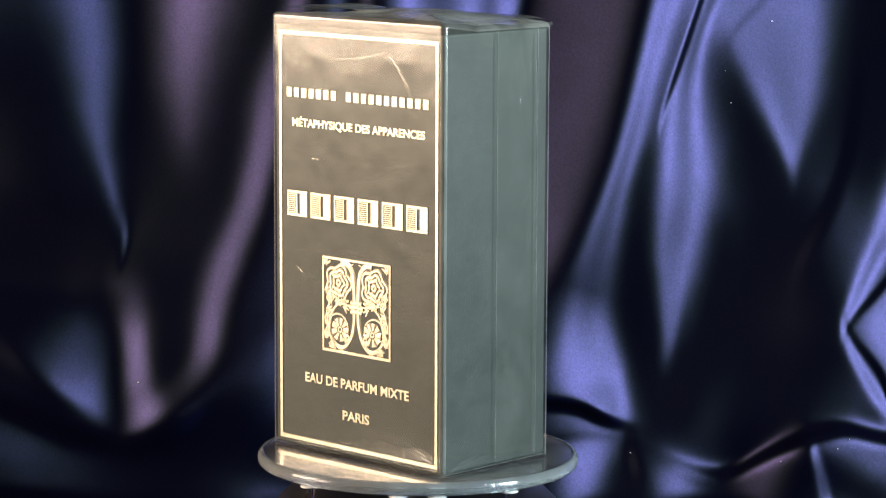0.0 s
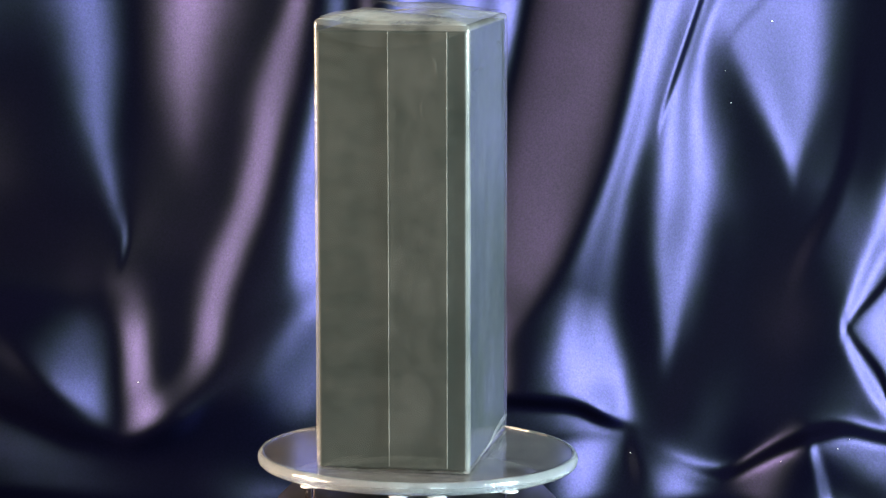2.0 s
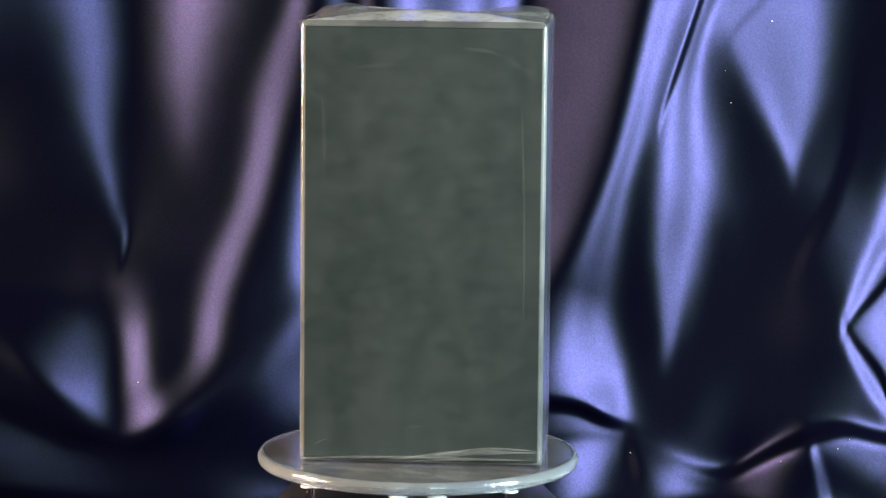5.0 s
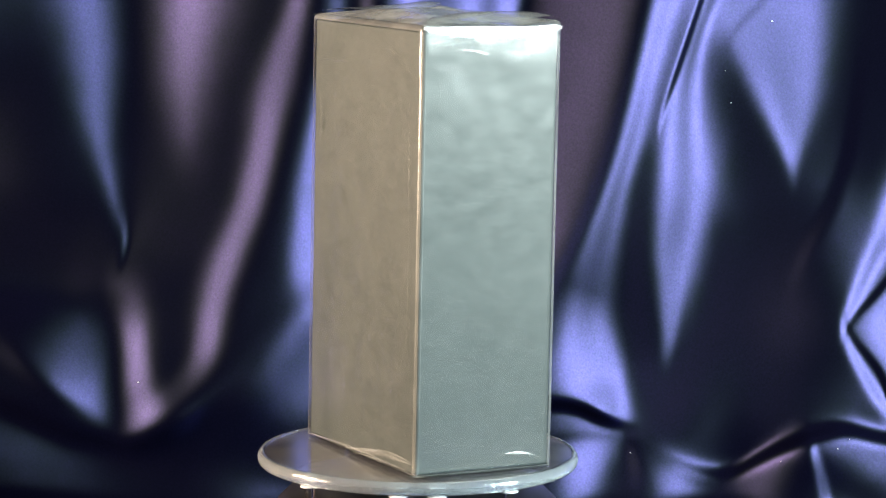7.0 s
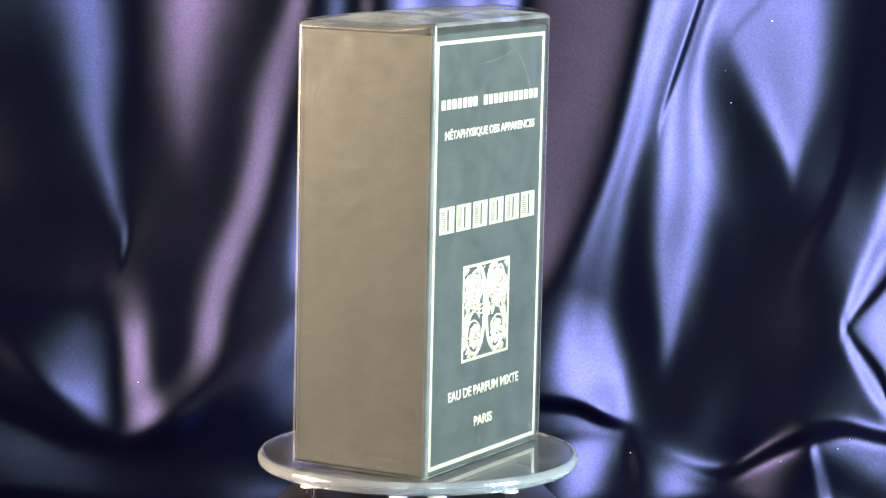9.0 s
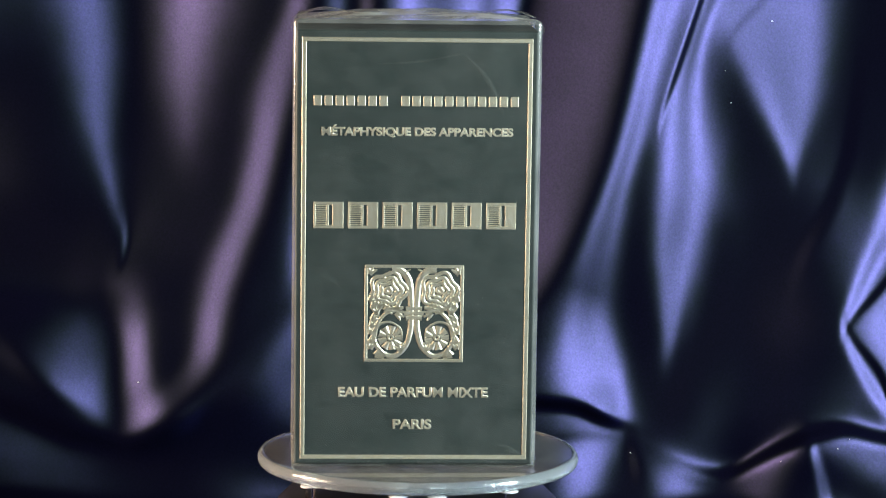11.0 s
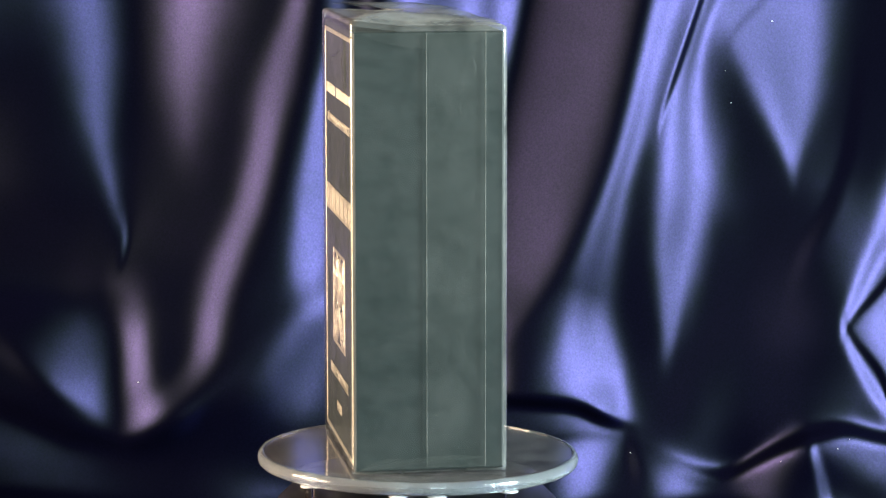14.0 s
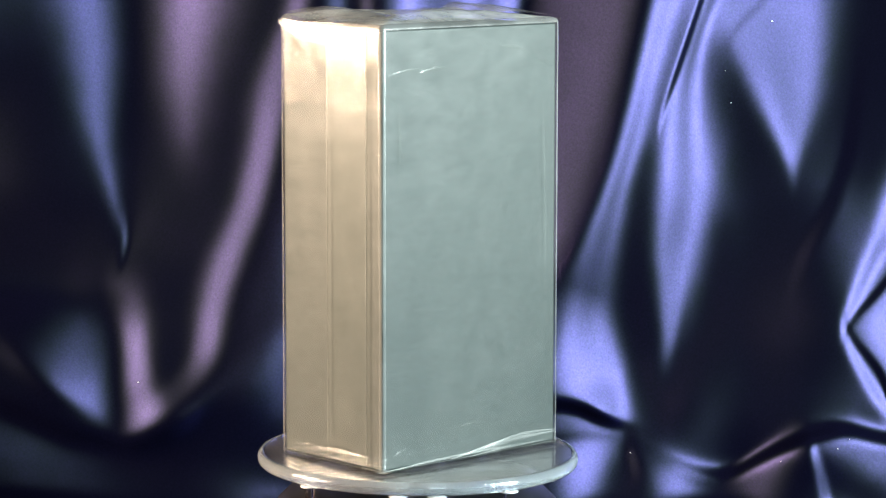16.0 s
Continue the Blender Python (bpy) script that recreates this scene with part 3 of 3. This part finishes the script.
# clear film: sides, puffed top, folded ends
def film_shell():
    bm = bmesh.new()
    e = 0.0009
    nx, ny_, nz_ = 48, 30, 88
    grid = {}

    def vert(i, j, k):
        key = (i, j, k)
        if key not in grid:
            x, y, z = (-1 + 2 * i / nx) * (w + e), (-1 + 2 * j / ny_) * (d + e), h * k / nz_ + 0.0004
            top = k == nz_
            edge = min(1 - abs(-1 + 2 * i / nx), 1 - abs(-1 + 2 * j / ny_))
            n = noise.noise(Vector((x, y, z)) * 30) * 0.6 + noise.noise(Vector((x, y, z)) * 110) * 0.12
            if top:
                z += 0.0034 * min(1, edge * 2.0) * (0.75 + 1.1 * n) + 0.0004 + 0.0020 * max(0, 1 - j / 9)
            elif 0 < k:
                down = h - z
                fine = 1 - abs(noise.noise(Vector((x * 130, y * 130, z * 90 + 3)))) * 2
                swell = noise.noise(Vector((x * 40, y * 40, z * 22 + 7)))
                out = 0.00026 * swell + fine * (0.00004 + 0.00022 * math.exp(-down / 0.010) + 0.00012 * math.exp(-z / 0.007))
                slant = 0.6 if i in (0, nx) else 0.08 + 0.6 * max(0, x / w if j == 0 else -x / w) ** 3
                out -= slant * 0.001 * max(0, 1 - down / 0.030) ** 2 * (0.6 + 1.1 * noise.noise(Vector((x * 34, y * 34, 2))))
                if j in (0, ny_):      # a soft pucker under one upper corner of each wide face
                    out += 0.0008 * math.exp(-((x / w * (1 if j == 0 else -1) - 0.62) / 0.11) ** 2 - down / 0.020)
                out *= min(1, 12 * min(k, nz_ - k) / nz_)
                if i in (0, nx) and 0 < j < ny_:
                    x += math.copysign(out, x)
                if j in (0, ny_) and 0 < i < nx:
                    y += math.copysign(out, y)
            grid[key] = bm.verts.new((x, y, z))
        return grid[key]

    for k in range(nz_):
        for i in range(nx):
            for j in (0, ny_):
                bm.faces.new((vert(i, j, k), vert(i + 1, j, k), vert(i + 1, j, k + 1), vert(i, j, k + 1)))
        for j in range(ny_):
            for i in (0, nx):
                bm.faces.new((vert(i, j, k), vert(i, j + 1, k), vert(i, j + 1, k + 1), vert(i, j, k + 1)))
    for i in range(nx):
        for j in range(ny_):
            bm.faces.new((vert(i, j, nz_), vert(i + 1, j, nz_), vert(i + 1, j + 1, nz_), vert(i, j + 1, nz_)))
            bm.faces.new((vert(i, j, 0), vert(i + 1, j, 0), vert(i + 1, j + 1, 0), vert(i, j + 1, 0)))
    bmesh.ops.recalc_face_normals(bm, faces=bm.faces)
    for f in bm.faces:
        f.material_index = 2 if abs(f.normal.z) > 0.7 else 0
    edges = [ed for ed in bm.edges if len(ed.link_faces) == 2 and max(v.co.z for v in ed.verts) > 0.001 and ed.calc_face_angle(0) > 0.9]
    bmesh.ops.bevel(bm, geom=edges, offset=0.0016, segments=4, affect="EDGES", profile=0.5, material=1)
    return bm


wrap = part("film", film_shell(), film, box, "crinkled clear plastic film", smooth=True)
wrap.data.materials.append(creased)
wrap.data.materials.append(folded)
# envelope folds on top
for sx in (-1, 1):
    bm = bmesh.new()
    n = 10
    rows = []
    for i in range(n + 1):
        t = i / n
        row = []
        for j in range(n + 1):
            q = -1 + 2 * j / n
            xx, yy = sx * (w - 0.0005 - 0.030 * t), q * (d - 0.001 - 0.021 * t)
            row.append(bm.verts.new((xx, yy, h + 0.0016 + 0.0030 * math.sin(math.pi * min(1, 1.3 * t + 0.05)) * (1 - 0.5 * q * q) + 0.0008 * noise.noise(Vector((xx * 80, yy * 80, sx)))
                                     + 0.0018 * max(0, -q))))
        rows.append(row)
    for r0, r1 in zip(rows, rows[1:]):
        for i in range(n):
            bm.faces.new((r0[i], r1[i], r1[i + 1], r0[i + 1]))
    part("film_flap", bm, creased, wrap, "folded film end flap", smooth=True)
# the overlap seam down one narrow side
bm = bmesh.new()
bm.faces.new([bm.verts.new((w + 0.0014, yy, zz)) for yy, zz in ((-0.04 * d, 0.002), (0.74 * d, 0.002), (0.74 * d, h - 0.001), (-0.04 * d, h - 0.001))])
part("film_seam", bm, film, wrap, "overlapping film seam")
part("seam_edge", add_box(bmesh.new(), w + 0.0010, w + 0.0015, -0.04 * d - 0.0001, -0.04 * d + 0.0001, 0.002, h - 0.001), creased, wrap)
part("seam_edge", add_box(bmesh.new(), w + 0.0010, w + 0.0016, 0.74 * d - 0.0001, 0.74 * d + 0.0001, 0.002, h - 0.001), creased, wrap)
# the film's shoulders: it slants back to the top edge over a sagging fold on either narrow side
for sx, sag in ((1, 0.0062), (-1, 0.0030)):
    bm = bmesh.new()
    rows = []
    for i in range(29):
        q = -1 + 2 * i / 28
        low = h - 0.0002 - sag * (1 - abs(q) ** 2.2) * (1 + 0.08 * noise.noise(Vector((q * 3, sx, 5))))
        rows.append([bm.verts.new((sx * (w + 0.0016 - (h + 0.0008 - low) * 0.14 * (0.3 * t * t + 0.7 * t)), q * (d + 0.0006), low + (h + 0.0008 - low) * t)) for t in (0, 0.25, 0.5, 0.75, 1)])
    for r0, r1 in zip(rows, rows[1:]):
        for i in range(4):
            bm.faces.new((r0[i], r1[i], r1[i + 1], r0[i + 1]))
    bmesh.ops.recalc_face_normals(bm, faces=bm.faces)
    part("film_shoulder", bm, film, wrap, "slanting fold of film below the top edge", smooth=True)


def crease(face, a, b, width, mat, bow=0.0):
    """A pinched wrinkle in the film on one face, from a to b, given across and up the face."""
    bm = bmesh.new()
    n, rows = 7, []
    dx, dz = b[0] - a[0], b[1] - a[1]
    ln = math.hypot(dx, dz)
    for i in range(n + 1):
        t = i / n
        side = bow * math.sin(math.pi * t)
        x, z = a[0] + dx * t - dz / ln * side, a[1] + dz * t + dx / ln * side
        ww = width * math.sin(math.pi * (0.06 + 0.88 * t)) * (0.8 + 0.4 * noise.noise(Vector((x * 300, z * 300, 1))))
        row = []
        for s_, up in ((-0.5, 0.0011), (-0.1, 0.0011 + 0.13 * ww), (0.5, 0.0011)):
            px, pz = x - dz / ln * ww * s_, z + dx / ln * ww * s_
            row.append(bm.verts.new({"front": (px, -d - up, pz), "back": (-px, d + up, pz), "east": (w + up + 0.0003, px, pz), "west": (-w - up, -px, pz)}[face]))
        rows.append(row)
    for r0, r1 in zip(rows, rows[1:]):
        for i in (0, 1):
            bm.faces.new((r0[i], r1[i], r1[i + 1], r0[i + 1]))
    return part("film_crease", bm, mat, wrap)


for face, a, b, width, bow in (
        ("front", (-0.0135, 0.1370), (0.0160, 0.1410), 0.0011, -0.0012), ("front", (0.0160, 0.1400), (0.0290, 0.1190), 0.0022, 0.0020),
        ("front", (-0.0215, 0.1020), (-0.0165, 0.1022), 0.0006, 0.0002), ("front", (0.0280, 0.0080), (0.0370, 0.0035), 0.0016, 0.0010),
        ("front", (-0.0300, 0.0650), (-0.0240, 0.0600), 0.0005, 0.0006),
        ("back", (-0.0390, 0.1330), (-0.0200, 0.1345), 0.0010, 0.0010), ("back", (-0.0385, 0.1290), (-0.0260, 0.1255), 0.0008, 0.0006),
        ("back", (-0.0390, 0.1120), (-0.0300, 0.1090), 0.0008, 0.0008),
        ("back", (-0.0060, 0.0120), (0.0030, 0.0128), 0.0010, 0.0002), ("back", (-0.0370, 0.0050), (-0.0310, 0.0080), 0.0009, 0.0004),
        ("back", (0.0270, 0.1400), (0.0385, 0.1330), 0.0008, -0.0015),
        ("west", (-0.0200, 0.1330), (-0.0195, 0.1200), 0.0007, 0.0006),
        ("west", (-0.0120, 0.1420), (-0.0020, 0.1405), 0.0012, 0.0004),
        ("east", (0.0180, 0.1390), (0.0185, 0.1120), 0.0012, 0.0005), 
        ("east", (-0.0245, 0.0015), (0.0200, 0.0050), 0.0030, 0.0012), ("east", (-0.0245, 0.0010), (-0.0100, 0.0055), 0.0016, 0.0008),
        ("east", (0.0135, 0.1400), (0.0150, 0.1340), 0.0016, 0.0008), ("east", (0.0110, 0.1260), (0.0105, 0.1200), 0.0010, -0.0006), ("east", (0.0205, 0.0440), (0.0206, 0.0405), 0.0006, 0.0002),
        ("front", (0.0310, 0.0060), (0.0395, 0.0020), 0.0022, 0.0008), ("back", (-0.0395, 0.1270), (-0.0340, 0.1230), 0.0012, 0.0004),
        ("back", (-0.0395, 0.1060), (-0.0330, 0.1030), 0.0012, 0.0002), ("back", (-0.0340, 0.1250), (-0.0335, 0.0960), 0.0018, 0.0005),
        ("back", (0.0330, 0.1240), (0.0345, 0.0450), 0.0013, 0.0006),
        ("back", (-0.0250, 0.1335), (-0.0120, 0.1350), 0.0016, 0.0005), ("back", (0.0130, 0.1410), (0.0260, 0.1390), 0.0020, 0.0006),
        ("west", (0.0080, 0.0060), (0.0200, 0.0045), 0.0014, 0.0006)):
    crease(face, a, b, width, film, bow)
# the folded lower end stands off the wide back face in long bright pleats
for a, b, width, bow in (((-0.0400, 0.0010), (0.0200, 0.0022), 0.0012, 0.0004), ((-0.0100, 0.0012), (0.0395, 0.0046), 0.0022, 0.0010),
                         ((0.0050, 0.0030), (0.0395, 0.0052), 0.0014, 0.0014), ((-0.0020, 0.0010), (0.0360, 0.0020), 0.0010, 0.0003)):
    crease("back", a, b, width, creased, bow)

# lint on the cloth
bm = bmesh.new()
for u, v in ((12.90, 2.03), (12.80, 1.48), (13.62, 0.6), (15.1, 8.03), (2.4, 7.1), (13.9, 8.45), (11.2, 8.3), (14.9, 8.2)):
    i, j = int(np.argmin(abs(U - u))), int(np.argmin(abs(V - v)))
    spot = Vector((X[j, i], Y[j, i] - 0.0006, Z[j, i]))
    bmesh.ops.create_icosphere(bm, subdivisions=1, radius=0.0003, matrix=Matrix.Translation(spot) @ pose(0, 0, 0, 20 * u, 0, 30 * v) @ Matrix.Diagonal((1.6, 0.6, 0.7, 1)))
tagged(part("lint", bm, white_mat), "tiny white lint specks on the satin cloth", "lint", "", "stuff")


# ---- movement ----
def motions():
    tilt = pose(-0.0028, -0.0016, 0.0001, 0.69, 0.12, 0)
    # the motor's slight unevenness round one turn
    lag_t, lag = (0, 1.5, 1.9, 3.4, 6.5, 7.0, 7.5, 9.0, 11.5, 12.0, 12.66), (-0.7, 0.1, 0, 1.0, 0.6, 0.35, 0, 0, -1.7, -0.9, -0.7)
    turns = [(0.5 * k, SPIN_START - SPIN_SPEED * 0.5 * k + float(np.interp(0.5 * k % 12.66, lag_t, lag))) for k in range(33)]
    walk(disc, [(t, pose(0, 0, DISC_Z, 0, 0, a)) for t, a in turns])
    walk(box, [(t, pose(0, 0, DISC_Z, 0, 0, a) @ tilt) for t, a in turns])


motions()
